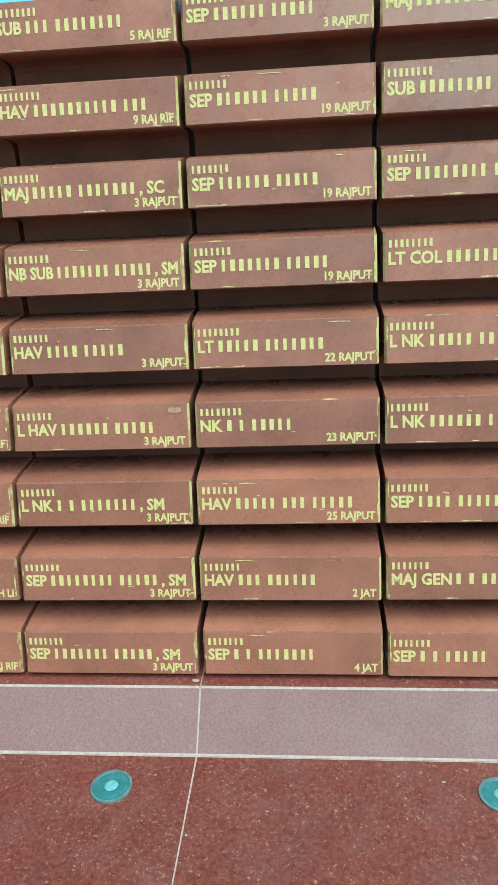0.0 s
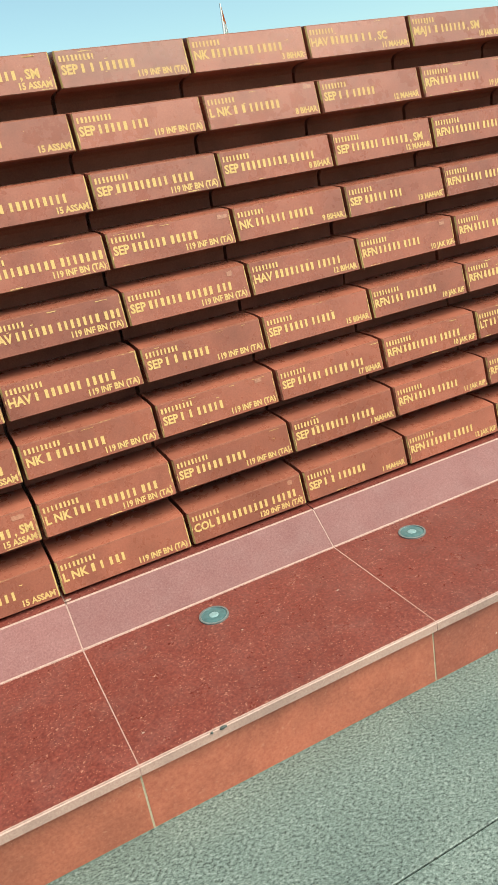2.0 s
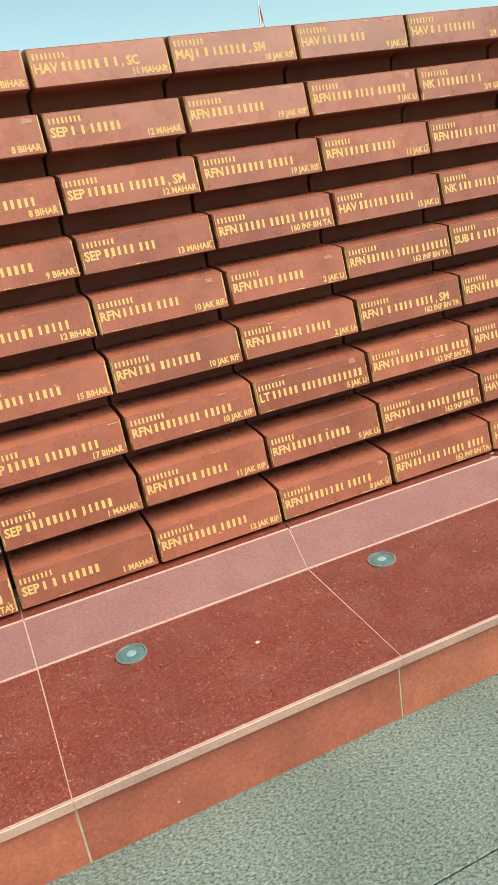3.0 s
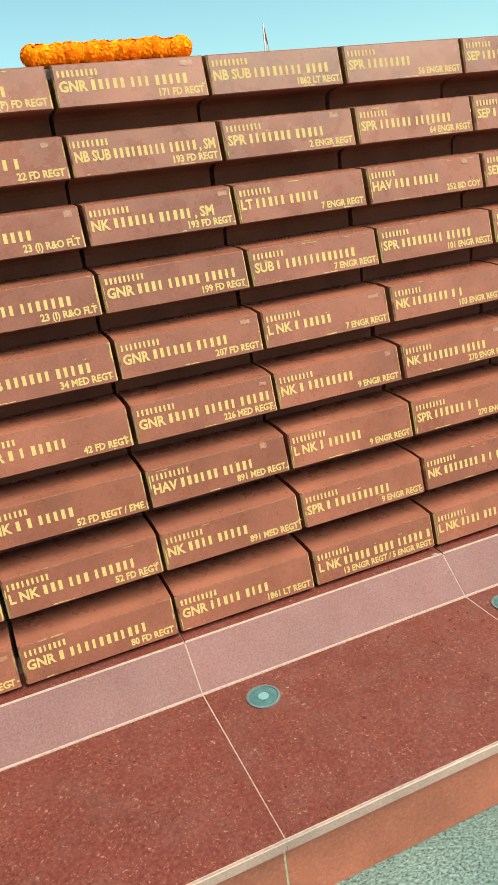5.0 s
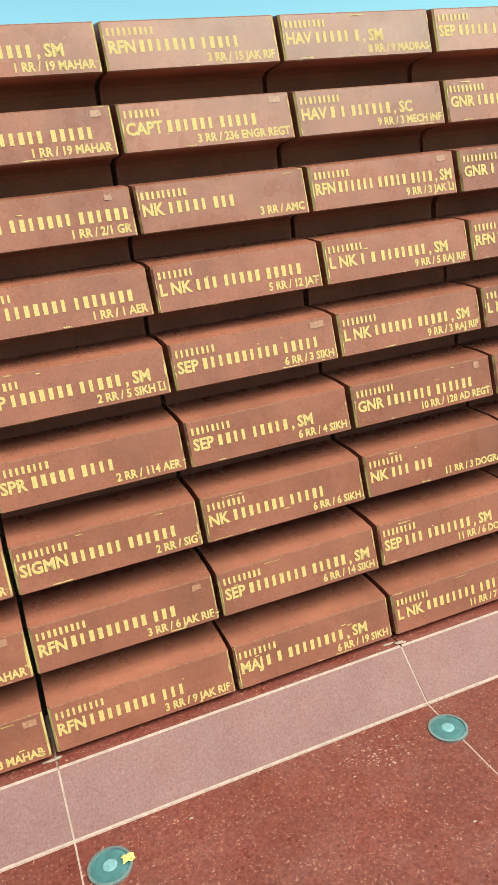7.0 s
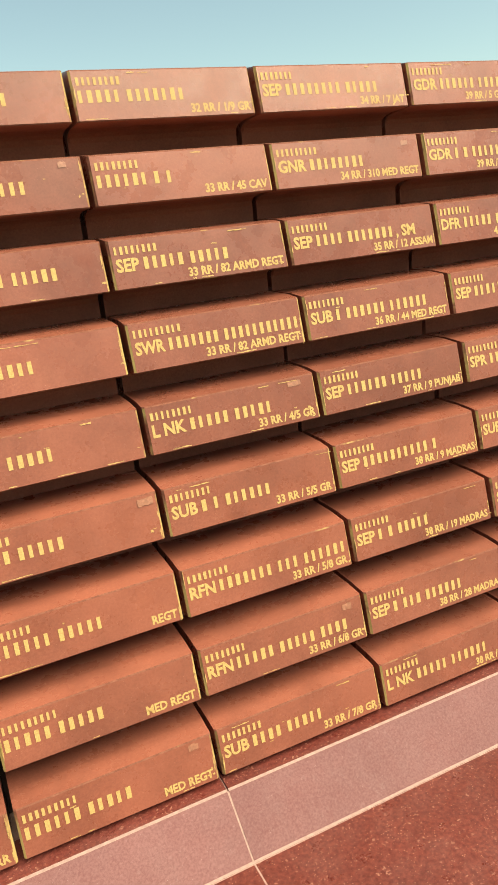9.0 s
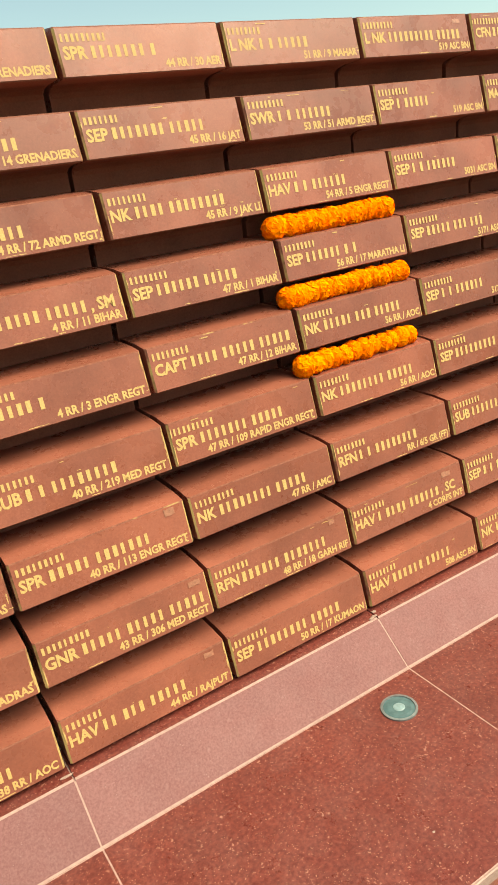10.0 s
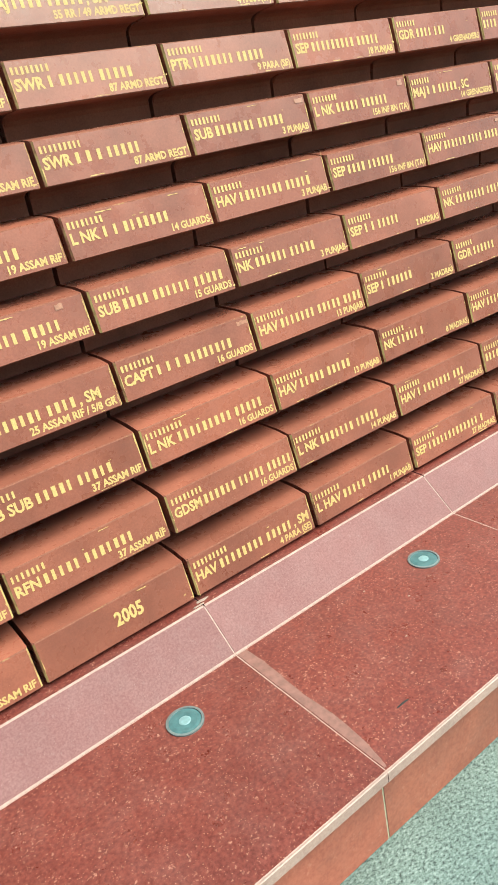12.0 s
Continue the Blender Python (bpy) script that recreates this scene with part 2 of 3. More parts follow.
def marigold_mesh(seed):
    """A flower head: shells of ruffled petals round a small core."""
    rnd = random.Random(seed)
    bm = bmesh.new()
    bmesh.ops.create_icosphere(bm, subdivisions=2, radius=0.0212)
    count = 300
    for i in range(count):
        u = 1 - 2 * (i + 0.5) / count
        a = i * 2.39996 + rnd.uniform(-0.2, 0.2)
        q = math.sqrt(1 - u * u)
        d = Vector((q * math.cos(a), q * math.sin(a), u))
        e = d.orthogonal().normalized()
        e.rotate(Matrix.Rotation(rnd.uniform(0, 6.28), 3, d))
        f = d.cross(e)
        w, h = rnd.uniform(0.0042, 0.0060), rnd.uniform(0.0222, 0.0240)
        c = d * 0.0205 - e * 0.004
        tip = d * h + e * rnd.uniform(0.003, 0.006)
        mid = d * (h - 0.0008) + e * 0.001
        face(bm, [c - f * w * 0.5, c + f * w * 0.5, mid + f * w, tip + f * w * 0.4, tip - f * w * 0.4, mid - f * w])
    return mesh_of(bm, "marigold", [PETAL])


FLOWERS = [marigold_mesh(i) for i in range(4)]


def garland(column, course, x0, x1, count, out, label, seed):
    """Marigolds threaded on a string, lying on the top of one block."""
    rnd = random.Random(seed)
    z = BASE + course * PITCH + FACE + 0.0225
    thing = new("garland")
    thing.matrix_basis = along((column + 0.5) * W, SLOPE * course + TILT, z)
    tagged(thing, label, "garland", "marigold garlands")
    path = [Vector((x0 + (x1 - x0) * (i + 0.5) / count + rnd.uniform(-0.003, 0.003), -out + rnd.uniform(-0.004, 0.004), rnd.uniform(0.003, 0.007))) for i in range(count)]
    for p in path:
        s = rnd.uniform(1.12, 1.34)
        part("marigold", FLOWERS[rnd.randrange(4)], [], thing, m=Matrix.LocRotScale(p, Euler([rnd.uniform(0, 6.28) for _ in range(3)]), (s, s, s)))
    bm = bmesh.new()
    for p, q in zip(path, path[1:]):
        d = (q - p).normalized()
        n1 = Vector((0, 0, 0.0012))
        n2 = d.cross(n1)
        ring = [n1, n2, -n1, -n2]
        for i in range(4):
            face(bm, [p + ring[i], p + ring[(i + 1) % 4], q + ring[(i + 1) % 4], q + ring[i]])
    part("string", bm, JOINT, thing)
    for p, d in ((path[0], -1), (path[-1], 1)):
        bm = bmesh.new()
        for k in range(3):
            tip = p + Vector((d * 0.034, rnd.uniform(-0.012, 0.012), rnd.uniform(-0.008, 0.012)))
            mid = p + Vector((d * 0.024, rnd.uniform(-0.01, 0.01), rnd.uniform(-0.002, 0.004)))
            face(bm, [p + Vector((d * 0.015, 0, 0)), mid + Vector((0, 0.005, 0.002)), tip, mid - Vector((0, 0.005, -0.002))])
        part("leaf", bm, LEAF, thing)


garland(15, 8, -0.245, 0.175, 18, -0.037, "orange marigold garland lying along the wall's top", 1)
garland(29, 5, -0.205, 0.185, 17, -0.034, "deep orange marigold garland on a block", 2)
garland(29, 4, -0.215, 0.185, 16, -0.034, "golden orange marigold garland on a block", 3)
garland(29, 3, -0.225, 0.165, 12, -0.034, "orange marigold garland with loose heads on a block", 4)


# ---- lamps set into the plinth ----
def disc(bm, r0, r1, z0, z1, index=0, n=32):
    for i in range(n):
        a, b = 2 * math.pi * i / n, 2 * math.pi * (i + 1) / n
        p = [Vector((r * math.cos(t), r * math.sin(t), z)) for r, z, t in ((r0, z0, a), (r1, z1, a), (r1, z1, b), (r0, z0, b))]
        if r0 < 1e-6:
            p = p[1:3] + [p[0]]
        face(bm, p, index)


def sunk_lamp():
    thing = new("inground_lamp")
    bm = bmesh.new()
    disc(bm, 0.0445, 0.0440, -0.004, 0.0025)
    disc(bm, 0.0440, 0.0385, 0.0025, 0.0030)
    disc(bm, 0.0385, 0.0375, 0.0030, 0.0005)
    bmesh.ops.recalc_face_normals(bm, faces=bm.faces)
    part("rim", bm, STEEL, thing, "dull metal rim")
    bm = bmesh.new()
    disc(bm, 0.0375, 0.028, 0.0008, 0.0022)
    disc(bm, 0.028, 0.014, 0.0022, 0.0026)
    part("lens", bm, LENS, thing, "frosted blue-green glass lens")
    bm = bmesh.new()
    disc(bm, 0.014, 0.011, 0.0026, 0.0036)
    disc(bm, 0.011, 0.0, 0.0036, 0.0040)
    part("reflector", bm, BULB, thing, "pale round reflector under the glass")
    return tagged(thing, "round blue-green lamp set flush in the red plinth", "lamp", "lamps in the plinth")


LAMPS = "0.60 2.50 4.39 6.27 7.88 9.58 11.50 13.38 15.32 17.18 19.13 20.98 22.90 24.83 26.76 28.72 30.61 32.50 34.42 36.3"
lamp = sunk_lamp()
for i, j in enumerate(LAMPS.split()):
    where = along(float(j) * W, 0.225, SLAB_Z + 0.001)
    if i == 0:
        lamp.matrix_basis = where
    else:
        copy_thing(lamp, where)


# ---- far beyond the wall: a monument pillar, and a tall flag ----
SANDSTONE = plain("pink_sandstone", (0.46, 0.20, 0.17), 0.8, scale=1.2)
BRONZE = plain("dark_bronze", (0.05, 0.055, 0.05), 0.5, 0.3, scale=2)
MAST = plain("white_mast", (0.7, 0.7, 0.7), 0.5)
SAFFRON = plain("saffron_cloth", (0.75, 0.25, 0.06), 0.8)
WHITE = plain("white_cloth", (0.75, 0.75, 0.75), 0.8)
GREEN = plain("green_cloth", (0.05, 0.25, 0.08), 0.8)


def tapered(bm, sections, n=4, turn=math.pi / 4):
    rings = [[bm.verts.new((r * math.cos(turn + 2 * math.pi * i / n), r * math.sin(turn + 2 * math.pi * i / n), z)) for i in range(n)] for r, z in sections]
    for p, q in zip(rings, rings[1:]):
        for i in range(n):
            bm.faces.new((p[i], p[(i + 1) % n], q[(i + 1) % n], q[i]))
    bm.faces.new(rings[0][::-1])
    bm.faces.new(rings[-1])
    return bm


OBELISK = Vector((-8.1, 78.0, 0.0))
pillar = new("monument_pillar")
pillar.matrix_basis = Matrix.Translation(OBELISK) @ Matrix.Rotation(0.2, 4, "Z")
tagged(pillar, "distant tapered pink sandstone pillar with a dark capital", "monument")
part("shaft", tapered(bmesh.new(), [(2.4, 0), (2.4, 0.8), (1.5, 0.8), (1.12, 17.2), (1.20, 17.3), (1.20, 17.7), (0.9, 17.8)]), SANDSTONE, pillar)
part("capital", tapered(bmesh.new(), [(0.5, 17.8), (0.42, 18.2), (0.55, 18.5), (0.5, 19.6), (0.2, 20.2)], 12, 0), BRONZE, pillar, "dark bronze capital")

flag = new("flagpole")
flag.matrix_basis = Matrix.Translation((166.0, 360.5, 0.0))
tagged(flag, "very distant white flagpole with a limp tricolour flag", "flag")
part("pole", tapered(bmesh.new(), [(0.9, 0), (0.35, 68)], 12, 0), MAST, flag)
for name, m, z0, z1, w0, w1 in (("saffron_band", SAFFRON, 67, 61, 0.3, 1.3), ("white_band", WHITE, 61, 56, 1.3, 2.2), ("green_band", GREEN, 56, 50, 2.2, 3.2)):
    bm = bmesh.new()
    columns = []
    for i in range(6):
        u = i / 5
        y = 0.5 * math.sin(i * 2.1)
        columns.append([bm.verts.new(p) for p in ((0.3 + w0 * u, y, z0 - 2 * u), (0.3 + w1 * u, y, z1 - 2 * u), (0.3 + w1 * u, y + 0.1, z1 - 2 * u), (0.3 + w0 * u, y + 0.1, z0 - 2 * u))])
    for p, q in zip(columns, columns[1:]):
        for i in range(4):
            bm.faces.new((p[i], p[(i + 1) % 4], q[(i + 1) % 4], q[i]))
    part(name, bm, m, flag)


# ---- paving slabs in front of the plinth ----
def slab_mesh(name, length, depth, thick, mats, chamfer=0.002):
    """A slab with its far left corner at the origin; x along, -y out, its top at 0."""
    c = chamfer
    prof = [(0, -thick), (0, -c), (-c, 0), (-depth + c, 0), (-depth, -c), (-depth, -thick)]
    return mesh_of(extruded(prof, 0, length), name, mats)


floor = part("pavement", extruded([(0.0, -0.012), (0.02, -0.012), (0.02, -0.004), (0.0, -0.004)], -0.2, 0.2), DARK_JOINT, m=along(0, 0.40, 0))
tagged(floor, "grey-green speckled granite paving with thin dark joints", "pavement", kind="structure")
PAVE_D, PAVE_J = 1.20, 0.0036
PAVE_O = 1.038
PAVE_CUTS = [-3.5, -2.3, -1.1, 0.10, 1.30, 2.515, 3.645, 4.93] + [6.13 + 1.2 * i for i in range(13)]     # cross joints
inverse = floor.matrix_basis.inverted()
for s, s_next in zip(PAVE_CUTS, PAVE_CUTS[1:]):
    tile = slab_mesh("paving_slab", s_next - s - PAVE_J, PAVE_D - PAVE_J, 0.011, [PAVING])
    strip = slab_mesh("paving_slab", s_next - s - PAVE_J, PAVE_O - PAVE_J - RISER_O + 0.01, 0.011, [PAVING])
    for j in range(7):
        o = PAVE_O + (j - 1) * PAVE_D if j else RISER_O - 0.01
        part("paving_slab", tile if j else strip, [], floor, m=inverse @ along(s, o, 0.0))

# ---- plinth stones: sloping kerb, top slabs and risers, two columns long ----
K_IN, K_OUT = (0.0262, BASE - 0.0150), (0.1327, SLAB_Z)
J = 0.0043


def kerb_mesh():
    (o0, z0), (o1, z1) = K_IN, K_OUT
    prof = [(-o0 + 0.10, z0 + 0.004), (-o0 + 0.10, z0 - 0.03), (-o0 + 0.02, z0 - 0.03), (-o1 + 0.03, z1 - 0.02), (-o1 - 0.004, z1 - 0.01), (-o1 - 0.004, z1 + 0.0012), (-o1 + 0.0015, z1 + 0.0030), (-o0 - 0.0020, z0 - 0.0016), (-o0 + 0.0022, z0 + 0.0022)]
    return mesh_of(extruded(prof, J / 2, 2 * W - J / 2, lambda i: {5: 1, 7: 1, 8: 2}.get(i, 0)), "kerb_stone", [KERB, JOINT, SLAB])


def top_mesh():
    o0, o1, z = K_OUT[0] + 0.004, NOSE_O, SLAB_Z
    prof = [(-o0, z - 0.03), (-o0, z), (-o1 + 0.005, z), (-o1, z - 0.005), (-o1, z - 0.028), (-o1 + 0.004, z - 0.032), (-o1 + 0.06, z - 0.032)]
    return mesh_of(extruded(prof, J / 2, 2 * W - J / 2, lambda i: 1 if i in (2, 3, 4) else 0), "top_slab", [SLAB, NOSING])


def riser_mesh():
    o, z = RISER_O, SLAB_Z - 0.034
    prof = [(-o + 0.025, z), (-o, z), (-o, 0.002), (-o + 0.025, 0.002)]
    return mesh_of(extruded(prof, 0.0035, 2 * W - 0.0035), "riser_stone", [RISER])


kerb_me, top_me, riser_me = kerb_mesh(), top_mesh(), riser_mesh()
for j in range(-3, 44, 2):
    m = along((j + 1) * W, 0, 0) @ Matrix.Translation((-W, 0, 0))
    part("kerb_stone", kerb_me, [], plinth, m=m)
    part("top_slab", top_me, [], plinth, m=m)
    part("riser_stone", riser_me, [], plinth, m=m)

bm = bmesh.new()
rnd = random.Random(9)
n = 22
inner = [place(33 * W + 0.003, K_OUT[0] + 0.006 + 0.49 * i / n, SLAB_Z + 0.0006) for i in range(n + 1)]
outer = [place(33 * W + 0.030 + 0.003 * math.sin(i * 0.5) + rnd.uniform(-0.0012, 0.0012) - 0.018 * (i / n) ** 6, K_OUT[0] + 0.006 + 0.49 * i / n, SLAB_Z + 0.0006) for i in range(n + 1)]
for i in range(n):
    face(bm, [inner[i], inner[i + 1], outer[i + 1], outer[i]])
part("grout_smear", bm, plain("grout_smear", (0.165, 0.072, 0.057), 0.7, scale=60), plinth, "pale smear of grout beside a joint")

# ---- marks, chips and scraps on the plinth ----
INK = plain("black_marker", (0.015, 0.012, 0.012), 0.8)
CHALK = plain("pale_paint_spot", (0.45, 0.33, 0.26), 0.8)
CEMENT = plain("pale_cement", (0.25, 0.165, 0.135), 0.9, scale=150)


def stroke(bm, a, b, width):
    """A flat stroke on the riser between two places (s, z)."""
    a, b = Vector(a), Vector(b)
    n = (b - a).normalized()
    n = Vector((-n.y, n.x)) * width / 2
    face(bm, [place(p.x, RISER_O + 0.0012, p.y) for p in (a + n, a - n, b - n, b + n)])


bm = bmesh.new()
stroke(bm, (1.882, 0.074), (1.881, 0.134), 0.0036)
stroke(bm, (1.881, 0.134), (1.866, 0.114), 0.0034)
stroke(bm, (1.881, 0.134), (1.895, 0.119), 0.0034)
part("arrow_mark", bm, INK, plinth, "small black arrow drawn on the riser")
for s_spot, z_spot, r_spot in ((1.924, 0.128, 0.0075), (1.825, 0.065, 0.0065), (2.02, 0.085, 0.004), (2.215, 0.105, 0.004), (4.0, 0.06, 0.003)):
    bm = bmesh.new()
    face(bm, [place(s_spot + r_spot * math.cos(a * 0.628), RISER_O + 0.0010, z_spot + r_spot * math.sin(a * 0.628)) for a in range(10)])
    part("paint_spot", bm, CHALK, plinth, "round pale spot on the riser")


def crumb(name, s_at, o_at, z_at, size, mat, seed, label):
    """A small lump of irregular shape."""
    r = random.Random(seed)
    bm = bmesh.new()
    bmesh.ops.create_icosphere(bm, subdivisions=2, radius=1.0)
    for v in bm.verts:
        v.co = v.co * r.uniform(0.7, 1.15)
        v.co = Vector((v.co.x * size[0], v.co.y * size[1], v.co.z * size[2]))
    return part(name, bm, mat, plinth, label, m=along(s_at, o_at, z_at))


crumb("chip", 3.147, NOSE_O + 0.001, SLAB_Z - 0.004, (0.010, 0.0035, 0.004), DARK_JOINT, 1, "dark chip in the slab's edge")
crumb("chip", 3.118, NOSE_O + 0.001, SLAB_Z - 0.004, (0.004, 0.003, 0.003), DARK_JOINT, 2, "dark chip in the slab's edge")
rnd = random.Random(21)
for j in (1, 3, 7, 13, 17, 19, 21, 23, 27, 29, 31, 33):
    for q in range(rnd.choice((1, 2, 3))):
        crumb("mortar", j * W + rnd.uniform(-0.03, 0.012), rnd.uniform(-0.005, 0.022), BASE - 0.0118, (rnd.uniform(0.006, 0.020), rnd.uniform(0.003, 0.006), 0.0022), CEMENT, 30 * j + q, "crumbs of pale mortar on the ledge")
for q in range(46):
    crumb("fleck", rnd.uniform(-0.2, 14.8), rnd.uniform(0.16, 0.62), SLAB_Z + 0.0002, (rnd.uniform(0.002, 0.005), rnd.uniform(0.0015, 0.003), 0.0007), CEMENT, 900 + q, "pale speck on the slab")
SPECK = plain("pale_red_speck", (0.25, 0.13, 0.10), 0.8)
for q in range(60):
    crumb("fleck", rnd.gauss(8.640, 0.045), rnd.gauss(0.212, 0.025), SLAB_Z + 0.0002, (rnd.uniform(0.0015, 0.004), rnd.uniform(0.001, 0.0025), 0.0005), SPECK, 1200 + q, "pale speck on the slab")
crumb("fleck", 4.336, 0.376, SLAB_Z + 0.0003, (0.007, 0.005, 0.0012), CHALK, 5, "pale splash on the slab")
crumb("fleck", 14.013, 0.541, SLAB_Z - 0.0002, (0.024, 0.003, 0.0007), INK, 6, "dark scuff on the slab")

bm = bmesh.new()
bmesh.ops.create_grid(bm, x_segments=5, y_segments=4, size=0.5)
rnd = random.Random(4)
for v in bm.verts:
    v.co = Vector((v.co.x * 0.024 + rnd.uniform(-0.002, 0.002), v.co.y * 0.017 + rnd.uniform(-0.002, 0.002), 0.0012 + rnd.uniform(0, 0.003)))
scrap = part("leaf_scrap", bm, plain("yellow_leaf", (0.42, 0.33, 0.10), 0.7, scale=90), m=along(8.070, 0.227, SLAB_Z + 0.003))
tagged(scrap, "crumpled yellow leaf scrap beside a sunk lamp", "leaf scrap")

# ---- engraved writing ----
CACHE = {}


def lettering(text):
    """Flat outlines of a text in the built-in font, with capitals one unit high."""
    if text not in CACHE:
        cu = bpy.data.curves.new("lettering", "FONT")
        cu.body, cu.resolution_u, cu.offset = text, 2, 0.036
        ob = bpy.data.objects.new("lettering", cu)
        scene.collection.objects.link(ob)
        me = bpy.data.meshes.new_from_object(ob.evaluated_get(bpy.context.evaluated_depsgraph_get()))
        v = np.array([tuple(p.co)[:2] for p in me.vertices])
        f = [tuple(p.vertices) for p in me.polygons]
        v = v / 0.70
        CACHE[text] = (v - np.array([v[:, 0].min(), 0.0]), f)
        bpy.data.objects.remove(ob)
        bpy.data.curves.remove(cu)
        bpy.data.meshes.remove(me)
    return CACHE[text]


SLANT = Vector((0, -TILT, FACE)).normalized()     # up the leaning face


class Writing:
    """The gilded writing of one block."""

    def __init__(self, rnd):
        self.verts, self.faces, self.rnd, self.gold = [], [], rnd, 10 ** 6

    def add(self, points, faces):
        k = len(self.verts)
        for x, u in points:
            p = SLANT * u
            self.verts.append((x, p.y - 0.0011, p.z))
        self.faces += [tuple(i + k for i in f) for f in faces]

    def text(self, text, x, u, cap, squeeze, right=False, most=9.0):
        v, f = lettering(text)
        wide = v[:, 0].max() * cap * squeeze
        if wide > most:
            squeeze, wide = squeeze * most / wide, most
        x0 = x - wide if right else x
        self.add([(x0 + a * cap * squeeze, u + b * cap) for a, b in v], f)
        return wide

    def bars(self, count, x, u, cap, advance):
        for i in range(count):
            w = advance * self.rnd.choice((0.40, 0.45, 0.50, 0.54))
            h = cap * self.rnd.uniform(0.97, 1.0)
            a = x + i * advance
            self.add([(a, u), (a + w, u), (a + w, u + h), (a, u + h)], [(0, 1, 2, 3)])
        return count * advance

    def smears(self, number):
        """Gold left on the stone round the letters and along its edges."""
        r = self.rnd
        half = (W - GAP) / 2
        for _ in range(number):
            kind = r.random()
            if kind < 0.3:
                x, u, w, h = r.uniform(-half + 0.01, half - 0.04), r.choice((0.0045, 0.0045, FACE - 0.006)), r.uniform(0.006, 0.05), r.uniform(0.0008, 0.0022)
            elif kind < 0.65:
                x, u, w, h = r.choice((-half + 0.004, half - 0.007)), r.uniform(0.008, 0.08), r.uniform(0.0012, 0.0034), r.uniform(0.006, 0.032)
            elif kind < 0.85:
                x, u, w, h = half - r.uniform(0.008, 0.03), r.uniform(0.006, 0.034), r.uniform(0.003, 0.012), r.uniform(0.001, 0.004)
            else:
                x, u, w, h = r.uniform(-half + 0.01, half * 0.7), r.choice((0.034, 0.066, 0.0715)) + r.uniform(-0.002, 0.002), r.uniform(0.003, 0.014), r.uniform(0.0008, 0.0025)
            n = 7
            low = [(x + w * i / n, u + h * r.uniform(-0.6, 0.25)) for i in range(n + 1)]
            high = [(x + w * i / n, u + h * r.uniform(0.4, 1.3)) for i in range(n + 1)]
            self.add(low + high[::-1], [tuple(range(2 * n + 2))])

    def patches(self, number):
        """Paler worn patches near the upper edge; they come last."""
        self.gold = len(self.faces)
        r = self.rnd
        for _ in range(number):
            x, u, w, h = r.uniform(0.125, 0.165), FACE * r.uniform(0.78, 0.83), r.uniform(0.016, 0.036), r.uniform(0.010, 0.016)
            n = 5
            low = [(x + w * i / n, u + r.uniform(-0.001, 0.001)) for i in range(n + 1)]
            high = [(x + w * i / n, u + h + r.uniform(-0.002, 0.002)) for i in range(n + 1)]
            self.add(low + high[::-1], [tuple(range(2 * n + 2))])

    def mesh(self):
        me = bpy.data.meshes.new("inscription")
        me.from_pydata(self.verts, [], self.faces)
        me.materials.append(GOLD)
        me.materials.append(TAPE)
        for p in me.polygons[self.gold:]:
            p.material_index = 1
        return me


